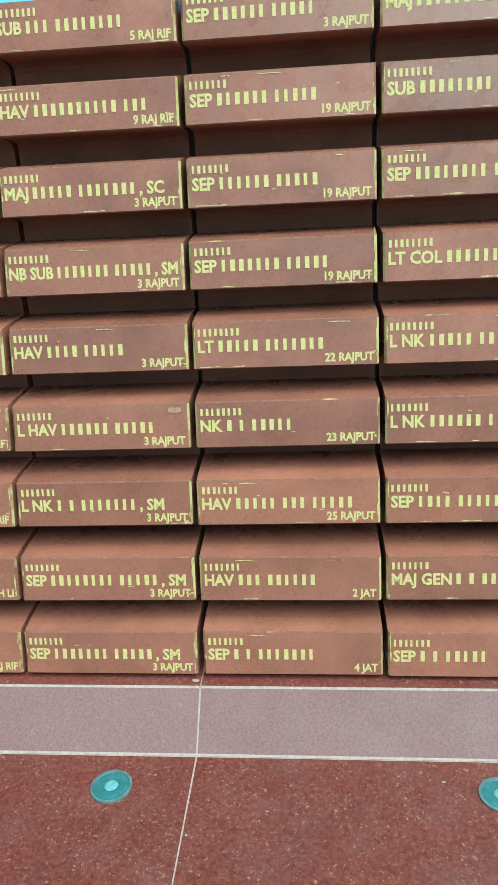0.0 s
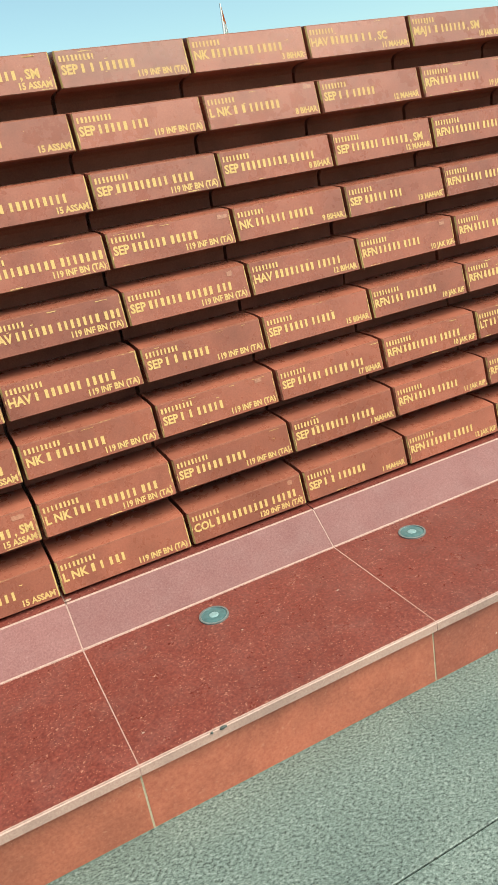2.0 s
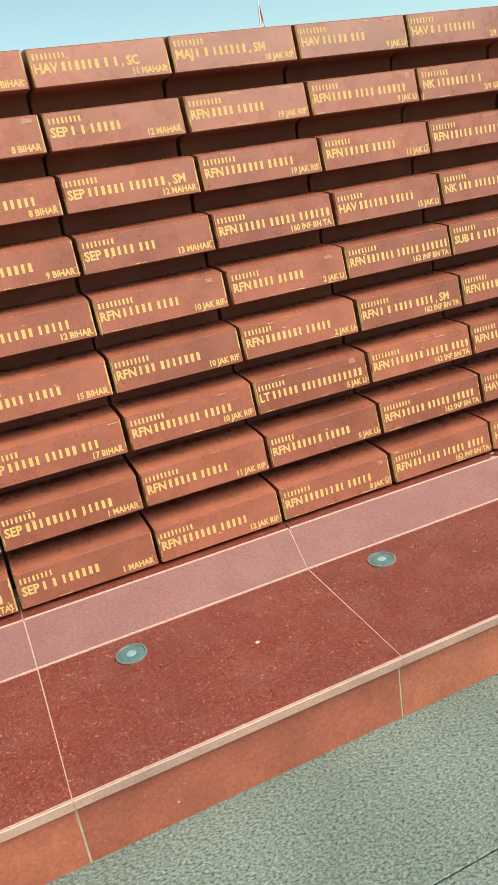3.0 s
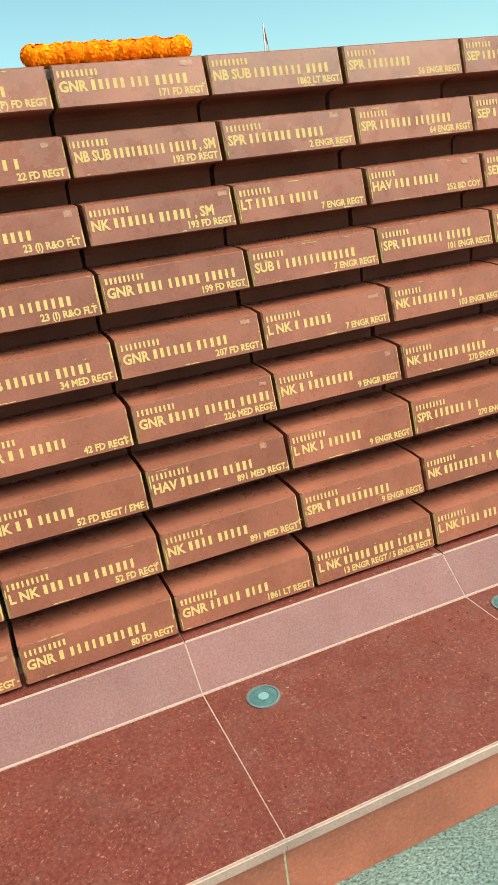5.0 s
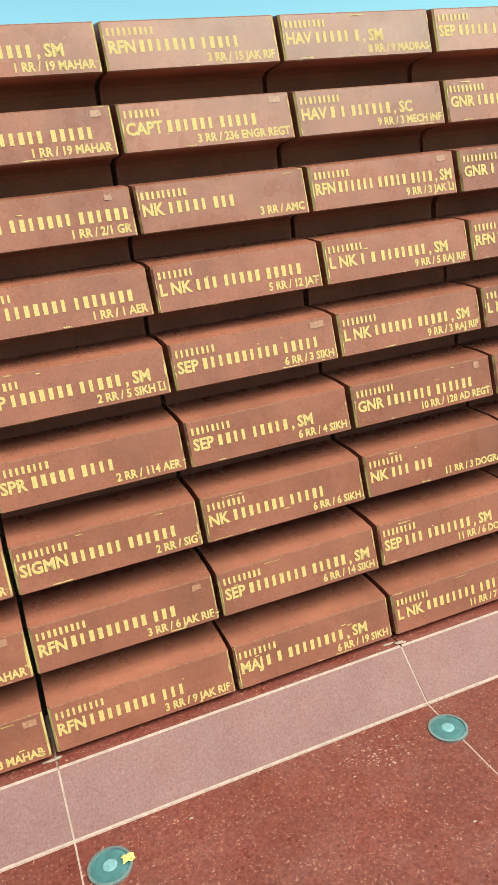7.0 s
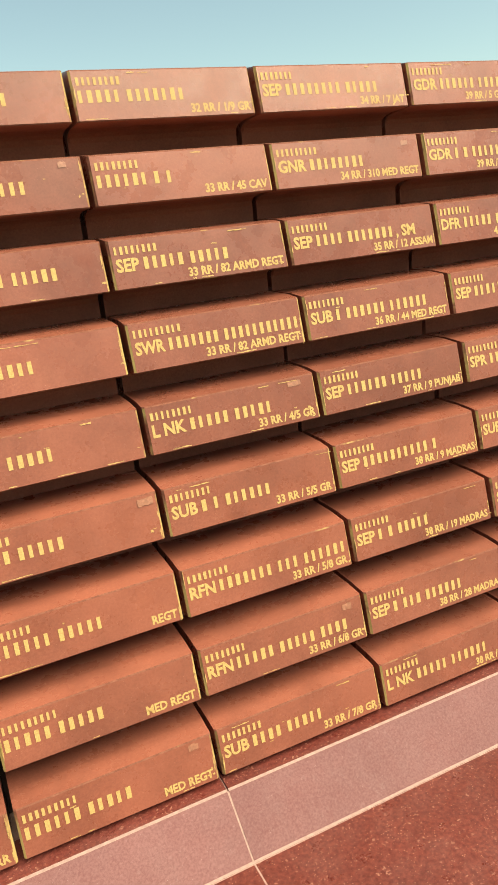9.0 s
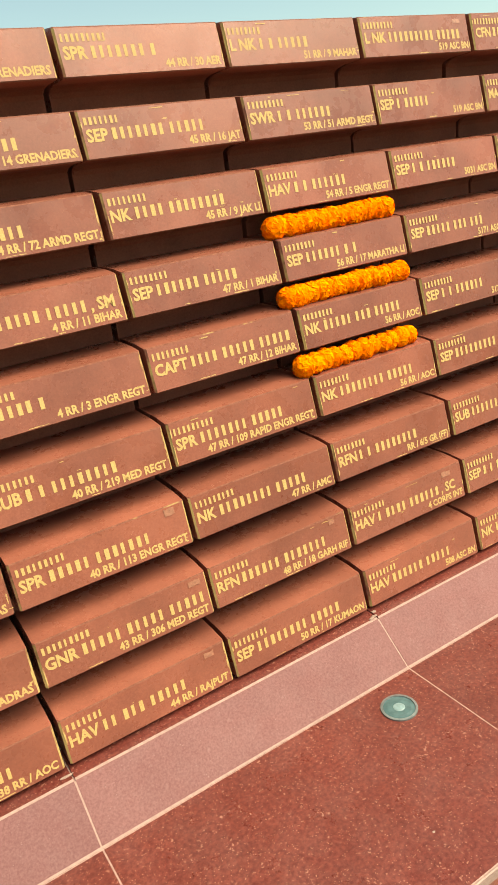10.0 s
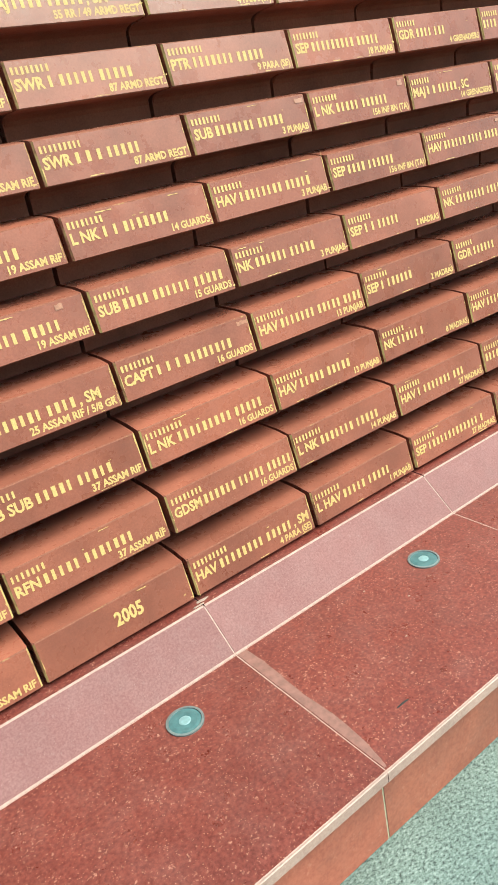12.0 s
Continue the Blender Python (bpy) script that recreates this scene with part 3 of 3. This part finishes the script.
# One line a column, from the lowest course to the top one. Each entry: length of the number; rank; lengths of the
# words that are shown as bars; award; unit.
COLUMNS = """
7;SEP;7.5;;RAJ RIF|7;SEP;6.5;;SIKH LI|8;NK;4.5;;RAJ RIF|7;SEP;7.5;;RAJ RIF|7;HAV;5.5;;RAJ RIF|7;NK;6.5;;RAJ RIF|7;SEP;4.7;;RAJ RIF|7;SEP;6.4;;RAJ RIF|7;NK;5.5;;RAJ RIF
7;SEP;7.5;SM;3 RAJPUT|7;SEP;8.5;SM;3 RAJPUT|7;L NK;1.1.7;SM;3 RAJPUT|7;L HAV;6.5;;3 RAJPUT|7;HAV;4.5;;3 RAJPUT|8;NB SUB;7.5;SM;3 RAJPUT|7;MAJ;5.7;SC;3 RAJPUT|8;HAV;10.3;;9 RAJ RIF|8;SUB;3.8;;5 RAJ RIF
7;SEP;1.1.7;;4 JAT|7;HAV;3.6;;2 JAT|7;HAV;5.3.5;;25 RAJPUT|8;NK;1.1.5;;23 RAJPUT|8;LT;5.7;;22 RAJPUT|7;SEP;7.5;;19 RAJPUT|7;SEP;6.5;;19 RAJPUT|7;SEP;6.5;;19 RAJPUT|7;SEP;6.5;;3 RAJPUT
7;SEP;1.1.5;;16 JAT|7;MAJ GEN;1.1.5;;15 JAT|7;SEP;4.5;;14 JAT|7;L NK;6.5;;11 JAT|8;L NK;5.5;;9 JAT|8;LT COL;6.5;;6 JAT|7;SEP;8.5;;5 JAT|8;SUB;8.5;;5 JAT|8;MAJ;6.7;;5 JAT
7;SEP;5.5;;7 SIKH LI|7;SEP;6.5;;7 SIKH LI|7;SEP;7.5;;7 SIKH LI|7;NK;7.5;;7 SIKH LI|8;LT;1.1.4;;7 SIKH LI|8;SEP;6.5;;22 SIKH|8;HAV;8.5;;22 SIKH|8;L NK;6.5;;2 SIKH|8;SEP;6.5;;151 INF BN (TA)
8;RFN;7.5;;8 GARH RIF|8;RFN;7.7;;8 GARH RIF|9;SEP;6.5;;153 INF BN (TA)|9;SEP;5.5;;153 INF BN (TA)|9;L NK;4.3.5;;153 INF BN (TA)|8;SEP;7.5;;DOGRA SCOUTS|8;SEP;6.7;;14 DOGRA|7;NK;6.5;;14 SIKH LI|7;SUB;4.5;;14 SIKH LI
7;HAV;7.7;SM;21 KUMAON|7;SEP;6.5;;5 KUMAON|7;L NK;6.5.5;;5 KUMAON|7;SEP;6.7;;4 KUMAON|8;RFN;6.5;KC;51 SAG NSG / GARH SCOUTS|8;RFN;6.5;;16 GARH RIF|8;RFN;6.5;;16 GARH RIF|8;L NK;1.1.5;;16 GARH RIF|8;RFN;1.1.7;;12 GARH RIF
8;SEP;1.7.3;;15 ASSAM|8;SEP;7.7;SM;15 ASSAM|8;L HAV;9.4;;14 ASSAM|8;SEP;7.6;;8 ASSAM|8;SUB;6.7;SM, SC;8 ASSAM|8;SEP;1.6.4;;6 ASSAM|8;SUB;7.3;;3 ASSAM|8;MAJ;6.5;SC;1 NAGA|8;SEP;8.5;;2 NAGA
9;L NK;1.1.3;;119 INF BN (TA)|9;L NK;3.7.3;;119 INF BN (TA)|9;NK;1.8;;119 INF BN (TA)|9;HAV;1.6.5;;119 INF BN (TA)|9;HAV;6.7.3;;119 INF BN (TA)|9;HAV;9.7;;119 INF BN (TA)|8;SEP;5.9;;15 ASSAM|8;SEP;3.4;;15 ASSAM|8;SEP;5.7;SM;15 ASSAM
8;COL;10.5;;120 INF BN (TA)|9;SEP;5.4;;119 INF BN (TA)|9;SEP;1.1.5;;119 INF BN (TA)|9;SEP;1.1.5;;119 INF BN (TA)|9;SEP;6.5.3;;119 INF BN (TA)|9;SEP;6.5;;119 INF BN (TA)|9;SEP;9.4;;119 INF BN (TA)|9;SEP;5.3;;119 INF BN (TA)|9;SEP;1.1.6;;119 INF BN (TA)
8;SEP;1.1.6;;1 MAHAR|8;SEP;8.5;;1 MAHAR|8;SEP;5.5.3;;17 BIHAR|8;SEP;5.5;;15 BIHAR|8;HAV;8.5;;12 BIHAR|8;NK;6.5;;9 BIHAR|8;SEP;9.5;;8 BIHAR|8;L NK;1.1.6;;8 BIHAR|8;NK;8.5;;3 BIHAR
9;RFN;6.5;;12 JAK RIF|9;RFN;5.5;;11 JAK RIF|9;RFN;8.5;;10 JAK RIF|9;RFN;3.7;;10 JAK RIF|9;RFN;5.4;;10 JAK RIF|8;SEP;5.3;;13 MAHAR|8;SEP;6.6;SM;12 MAHAR|8;SEP;1.1.5;;12 MAHAR|8;HAV;6.1.1;SC;11 MAHAR
8;RFN;8.5;;8 JAK LI|7;RFN;6.5;;5 JAK LI|8;LT;5.12;;5 JAK LI|8;RFN;7.5;;2 JAK LI|8;RFN;4.5;;2 JAK LI|8;RFN;5.5.6;;160 INF BN TA|9;RFN;7.5;;19 JAK RIF|9;RFN;4.5;;19 JAK RIF|8;MAJ;1.1.6;SM;18 JAK RIF
9;RFN;6.5.4;;162 INF BN TA|9;RFN;5.5.5;;162 INF BN TA|9;RFN;7.5.4;;162 INF BN TA|9;RFN;1.1.4.4;SM;162 INF BN TA|9;RFN;6.5.6;;162 INF BN TA|8;HAV;6.5;;15 JAK LI|8;RFN;5.5;;11 JAK LI|8;RFN;4.4.6;;9 JAK LI|8;HAV;5.3;;9 JAK LI
9;HAV;7.7;;8 (P) FD REGT|8;HAV;5.5.5;;6/8 GR|8;RFN;5.5;SM;5/8 GR|8;RFN;4.3.6;;6/5 GR (FF)|8;SUB;1.1.5;KC;6/5 GR (FF)|8;NK;3.7;;4/5 GR (FF)|8;RFN;5.7;;3/9 GR|9;NK;7.1.1;;2/9 GR / AMC|8;HAV;1.1.7;;2/9 GR
9;GNR;1.11;;80 FD REGT|9;L NK;3.3.6;;52 FD REGT|8;NK;1.1.5;;52 FD REGT / EME|9;GNR;1.1.5;;42 FD REGT|8;NB SUB;6.5;;34 MED REGT|8;CAPT;5.7;;23 (I) R&O FLT|7;LT COL;1.1.5;;23 (I) R&O FLT|9;L NK;9.1;;22 FD REGT|9;HAV;6.5;;9 (P) FD REGT
9;GNR;5.4;;1861 LT REGT|9;NK;4.5;;891 MED REGT|9;HAV;6.5;;891 MED REGT|9;GNR;5.5.5;;226 MED REGT|9;GNR;6.5;;207 FD REGT|9;GNR;4.5.5;;199 FD REGT|9;NK;6.5;SM;193 FD REGT|8;NB SUB;9.5;SM;193 FD REGT|9;GNR;5.3.5;;171 FD REGT
9;L NK;5.4.5.1;;13 ENGR REGT / 5 ENGR REGT|9;SPR;1.10;;9 ENGR REGT|9;L NK;1.6;;9 ENGR REGT|9;NK;1.8;;9 ENGR REGT|9;L NK;1.5;;7 ENGR REGT|8;SUB;1.12;;7 ENGR REGT|8;LT;5.5;;7 ENGR REGT|9;SPR;7.5;;2 ENGR REGT|9;NB SUB;8.4;;1862 LT REGT
9;L NK;4.5.1;;15 COSR|9;NK;7.1.1.1;;1 AFSR|9;SPR;6.1.1;;270 ENGR REGT|8;NK;7.5;;270 ENGR REGT|8;NK;7.1.1;;103 ENGR REGT|8;SPR;8.5;;101 ENGR REGT|7;HAV;3.5;;252 BD COY|8;SPR;6.7;;64 ENGR REGT|8;SPR;8;;56 ENGR REGT
8;SEP;5.1.1;SM;1 RR / 8 MAHAR|8;SEP;2.3.5;;1 RR / 7 MAHAR|8;SEP;6.5;;1 RR / 5 MAHAR|8;SEP;6.5;;1 RR / 4 MAHAR|8;SEP;6.5;;1 RR / 4 MAHAR|8;NK;6.1.1;SM;1 RR / 3 MAHAR|8;SEP;6.5;;1 RR / 2 MAHAR|8;SEP;1.1.9;;1 RR / 1 MAHAR|8;SEP;8;SM;1 RR / 1 MAHAR
9;RFN;8.3;;3 RR / 9 JAK RIF|9;RFN;9.3;;3 RR / 6 JAK RIF|9;SIGMN;6.6;;2 RR / SIG|9;SPR;5.4;;2 RR / 114 AER|7;SEP;7.5;SM;2 RR / 5 SIKH LI|9;NK;1.7.7;;1 RR / 1 AER|8;RFN;3.7.6;;1 RR / 2/1 GR|8;SEP;10.5;;1 RR / 19 MAHAR|8;MAJ;5.5;SM;1 RR / 19 MAHAR
8;MAJ;1.1.8;SM;6 RR / 19 SIKH|8;SEP;8.5;SM;6 RR / 14 SIKH|8;NK;7.5;;6 RR / 6 SIKH|8;SEP;4.5;SM;6 RR / 4 SIKH|8;SEP;10.5;;6 RR / 3 SIKH|7;L NK;3.5.5;;5 RR / 12 JAT|9;NK;5.3;;3 RR / AMC|7;CAPT;6.5;;3 RR / 236 ENGR REGT|9;RFN;7.5;;3 RR / 15 JAK RIF
8;L NK;8.5;;11 RR / 7 DOGRA|8;SEP;3.7;SM;11 RR / 6 DOGRA|8;NK;3.3;;11 RR / 3 DOGRA|9;GNR;7.6;;10 RR / 128 AD REGT|8;L NK;6.5;SM;9 RR / 3 RAJ RIF|8;L NK;1.1.7;SM;9 RR / 5 RAJ RIF|8;RFN;6.5.4;SM;9 RR / 3 JAK LI|9;HAV;1.1.6;SC;9 RR / 3 MECH INF|9;HAV;5.1;SM;8 RR / 9 MADRAS
9;GNR;1.1.5;;20 RR / 130 AD REGT|7;L NK;5.6;;20 RR / BEG (R)|8;SEP;4.5;;20 RR / 16 DOGRA|8;SEP;5.5;;20 RR / 13 DOGRA|9;L NK;1.1.5;;17 RR / 891 MED REGT|8;RFN;6.5;;14 RR / 3 GARH RIF|9;GNR;1.8.3.1;;11 RR / 163 MED REGT|9;GNR;4.6;;11 RR / 72 MED REGT|8;SEP;5.5;;11 RR / 7 DOGRA
8;SEP;6.1.1;;27 RR|8;SEP;5.1.1;;27 RR / 16|9;SWR;6.5.4;;27 RR / 13 ARMD|8;MAJ;4.6;SM;27 RR / 9 HORSE|7;L HAV;1.1.5;;26 RR / 6 KUMAON|9;GNR;3.5.7;;25 RR / 48 AD REGT|9;SIGMN;7.1;;25 RR / SIG|8;SEP;7.5;SM;22 RR / 28 PUNJAB|8;SEP;10.5;SM;22 RR / 18 PUNJAB
9;;6.5;;MED REGT|9;;5.5;;MED REGT|8;;7.5;;REGT|8;;5.5;;|8;;6.5;;|9;;6.5;;|9;L NK;6.5;;|9;GNR;5.5;;|8;MAJ;6.5;;
8;SUB;4.5;;33 RR / 7/8 GR|8;RFN;5.5.4;;33 RR / 6/8 GR|8;RFN;7.3.6;;33 RR / 5/8 GR|8;SUB;1.1.6;;33 RR / 5/5 GR|8;L NK;5.5;;33 RR / 4/5 GR|9;SWR;7.11;;33 RR / 82 ARMD REGT|8;SEP;5.5;;33 RR / 82 ARMD REGT|8;;6.1.1;;33 RR / 45 CAV|8;;5.7;;32 RR / 1/9 GR
8;L NK;5.6;;38 RR / AOC|8;SEP;1.3.6;;38 RR / 28 MADRAS|8;SEP;1.1.5;;38 RR / 19 MADRAS|8;SEP;10.1;;38 RR / 9 MADRAS|8;SEP;6.5;;37 RR / 9 PUNJAB|8;SUB;1.6.6;;36 RR / 44 MED REGT|8;SEP;4.7;SM;35 RR / 12 ASSAM|9;GNR;8;;34 RR / 310 MED REGT|7;SEP;8.5;;34 RR / 7 JAT
7;HAV;2.3.5;;44 RR / RAJPUT|9;GNR;5.5.5;;43 RR / 306 MED REGT|9;SPR;5.7;;40 RR / 113 ENGR REGT|8;SUB;1.1.8;;40 RR / 219 MED REGT|9;SPR;4.1;;4 RR / 3 ENGR REGT|8;SEP;8.5;SM;4 RR / 11 BIHAR|8;DFR;5.3;;4 RR / 72 ARMD REGT|8;GDR;1.1.7;;39 RR / 14 GRENADIERS|8;GDR;6.4;;39 RR / 5 GRENADIERS
8;SEP;8.5;;50 RR / 17 KUMAON|8;RFN;6.7;;48 RR / 18 GARH RIF|9;NK;8.5;;47 RR / AMC|9;SPR;7.5;;47 RR / 109 RAPID ENGR REGT|8;CAPT;4.5.5;;47 RR / 12 BIHAR|8;SEP;6.5;;47 RR / 1 BIHAR|8;NK;4.8;;45 RR / 9 JAK LI|7;SEP;7.5;;45 RR / 16 JAT|9;SPR;7.1;;44 RR / 30 AER
8;HAV;6.5;;508 ASC BN|9;HAV;1.4.6;SC;4 CORPS INT|8;RFN;1.1.8;;RR / 6/5 GR (FF)|8;NK;8.5;;56 RR / AOC|8;NK;5.3.5;;56 RR / AOC|8;SEP;6.1.1;;56 RR / 17 MARATHA LI|8;HAV;1.1.6;;54 RR / 5 ENGR REGT|9;SWR;1.1.6;;53 RR / 51 ARMD REGT|8;L NK;1.1.5;;51 RR / 9 MAHAR
8;NK;9.5;;25 INF DOU|9;SEP;1.1.3;;4016 FD AMB|9;SUB;7.6;;4015 FD AMB|9;SEP;9.1.1.1;;5231 ASC BN|9;SEP;1.1.6;;5171 ASC BN|9;SEP;5.3.3;;5171 ASC BN|9;SEP;1.1.6;;5031 ASC BN|9;SEP;1.5;;519 ASC BN|9;L NK;9.5;;519 ASC BN
5;RFN;7.3;;7 ASSAM RIF|5;HAV;3.5.5;;7 ASSAM RIF|8;DFR;1.1.5;;20 ADU|8;NB SUB;5.5;;6003 (I) ARMD WKSP|9;NK;1.1.7;;657 EME BN|9;NK;1.1.5;;617 EME BN|9;NK;5.5.1.1;;603 EME BN|7;MAJ;8.5.6;;603 EME BN|9;CFN;4.5.7;;39 MTN DOU / EME
0;YEAR;;;|7;RFN;5.7;;37 ASSAM RIF|7;NB SUB;5.5;;37 ASSAM RIF|7;CAPT;6.4;SM;25 ASSAM RIF / 5/8 GR|6;RFN;8.5;;19 ASSAM RIF|6;HAV;6.5;;19 ASSAM RIF|6;HAV;5.3;;19 ASSAM RIF|5;RFN;3.7.5;;8 ASSAM RIF|5;RFN;9.5;;8 ASSAM RIF
9;HAV;8.5;SM;4 PARA (SF)|8;GDSM;6.5.5;;16 GUARDS|9;L NK;9.5;;16 GUARDS|8;CAPT;1.1.1.8;;16 GUARDS|8;SUB;4.6.5;;15 GUARDS|8;L NK;1.1.7;;14 GUARDS|9;SWR;1.1.1.5;;87 ARMD REGT|8;SWR;1.5.5;;87 ARMD REGT|8;MAJ;4.5;SM;55 RR / 49 ARMD REGT
8;L HAV;5.5;;1 PUNJAB|8;L NK;7.5;;14 PUNJAB|8;HAV;5.5;;13 PUNJAB|8;HAV;7.5.4;;13 PUNJAB|8;NK;6.5;;3 PUNJAB|8;HAV;8.5;;3 PUNJAB|8;SUB;7.5;;3 PUNJAB|9;PTR;7.5;;9 PARA (SF)|9;NK;1.1.6;SM;4 PARA (SF)
8;SEP;13.1;;27 MADRAS|8;HAV;1.7.3;;27 MADRAS|8;NK;5.1;;8 MADRAS|8;SEP;1.6;;2 MADRAS|8;SEP;1.1.5;;2 MADRAS|8;SEP;4.6;;156 INF BN (TA)|8;L NK;5.6;;156 INF BN (TA)|8;SEP;9.5;;18 PUNJAB|8;SEP;6.5;;
8;;6.5;;|8;;5.5;;|8;HAV;6.5;;|7;GDR;6;;|8;NK;8.5;;|8;HAV;6.4.4;;|7;MAJ;1.1.5;SC;14 GRENADIERS|7;GDR;4.3;;4 GRENADIERS|8;NK;5.5;;
8;;6.5;;|8;;5.5;;|8;;6.5;;|7;;6.5;;|8;;8.5;;|8;;6.4;;|7;;6.5;;|7;;4.3;;|8;;5.5;;
"""


def inscription(entry, seed, worn):
    number, rank, words, award, unit = entry.split(";")
    w = Writing(random.Random(seed))
    half = (W - GAP) / 2
    left, room = -half + 0.011, 2 * half - 0.022
    if rank == "YEAR":
        w.text("2005", -0.010, 0.039, 0.034, 0.80)
        w.smears(4)
        return w.mesh()
    w.bars(int(number), left + 0.001, 0.0725, 0.0165, 0.0122)
    counts = [int(c) for c in words.split(".")]
    letters = sum(counts)
    natural = (lettering(rank)[0][:, 0].max() * 0.0235 + 0.010 if rank else 0) + letters * 0.0192 + 0.0090 * len(counts) + (lettering(", " + award)[0][:, 0].max() * 0.0235 - 0.006 if award else -0.016)
    squeeze = min(1.0, room / natural)
    x, u, cap = left, 0.0375, 0.0255
    if rank:
        x += w.text(rank, x, u, cap, 0.92 * squeeze) + 0.010 * squeeze
    for c in counts:
        x += w.bars(c, x, u, cap, 0.0192 * squeeze) + 0.0090 * squeeze
    if award:
        w.text(", " + award, x - 0.008 * squeeze, u, cap, 0.92 * squeeze)
    if unit:
        w.text(unit, half - 0.011, 0.0105, 0.0178, 0.90, right=True, most=room)
    w.smears(w.rnd.choice((3, 5, 7, 10)))
    if w.rnd.random() < (0.5 if worn else 0.22):
        w.patches(1)
    return w.mesh()


# ---- the engraved blocks ----
def block_mesh(seed):
    """One block: a leaning engraved face, a flat top, and below it a cove that runs back to a neck."""
    rnd = random.Random(seed)
    half = (W - GAP) / 2
    c = 0.0021
    up = SLANT
    foot, head = Vector((0, 0, 0)), up * (FACE / up.z)
    back_top = (0.21, head.z + 0.010)
    # profile of (y, z), from the deep back round by the top to the neck
    prof = [(back_top[0], back_top[1]), (head.y + 0.05, head.z + 0.006), (head.y + c, head.z + 0.0005),
            (head.y - 0.0 - c * 0.1, head.z - c), (foot.y - c * 0.15, foot.z + c), (foot.y + c, foot.z - 0.0004),
            (0.075, -0.0025), (0.100, -0.0075), (0.112, -0.0150), (0.118, -0.0260), (0.119, -0.0675), (0.21, -0.0675)]
    side = 0.0045
    stations = [(-half, 1), (-half + side, 0), (half - side, 0), (half, 1)]
    bm = bmesh.new()
    rings = []
    for x, inset in stations:
        ring = []
        for i, (y, z) in enumerate(prof):
            dy = dz = 0.0
            if inset:
                if 1 <= i <= 8:
                    dy = side * (1.0 + rnd.uniform(-0.3, 0.4))
            ring.append(bm.verts.new((x, y + dy, z + dz)))
        rings.append(ring)
    k = len(prof)
    for a, (p, q) in enumerate(zip(rings, rings[1:])):
        for i in range(k):
            f = bm.faces.new((p[i], p[(i + 1) % k], q[(i + 1) % k], q[i]))
            if a != 1 and i == 3:
                f.material_index = 2
            elif i in (2, 4):
                f.material_index = 1
            elif i >= 5:
                f.material_index = 3
    bm.faces.new(rings[0][::-1])
    bm.faces.new(rings[-1])
    bmesh.ops.recalc_face_normals(bm, faces=bm.faces)
    return mesh_of(bm, "block", [BLOCK, EDGE, GILT, SAWN])


BLOCKS = [block_mesh(i) for i in range(6)]
lines = [c.split("|") for c in COLUMNS.strip().split("\n")]
shake = random.Random(5)
for k in range(FIRST, LAST + 1):
    for r in range(COURSES):
        m = along((k + 0.5) * W + shake.uniform(-0.0015, 0.0015), SLOPE * r + shake.uniform(-0.002, 0.002), BASE + PITCH * r)
        m = m @ pose(0, 0, 0, shake.uniform(-0.4, 0.4), 0, shake.uniform(-0.35, 0.35))
        block = part("block", BLOCKS[shake.randrange(6)], [], wall, m=m)
        if 0 <= k - FIRST < len(lines):
            part("inscription", inscription(lines[k - FIRST][r], 100 * k + r + 500, 15 <= k <= 23 and r < 7), [], block)
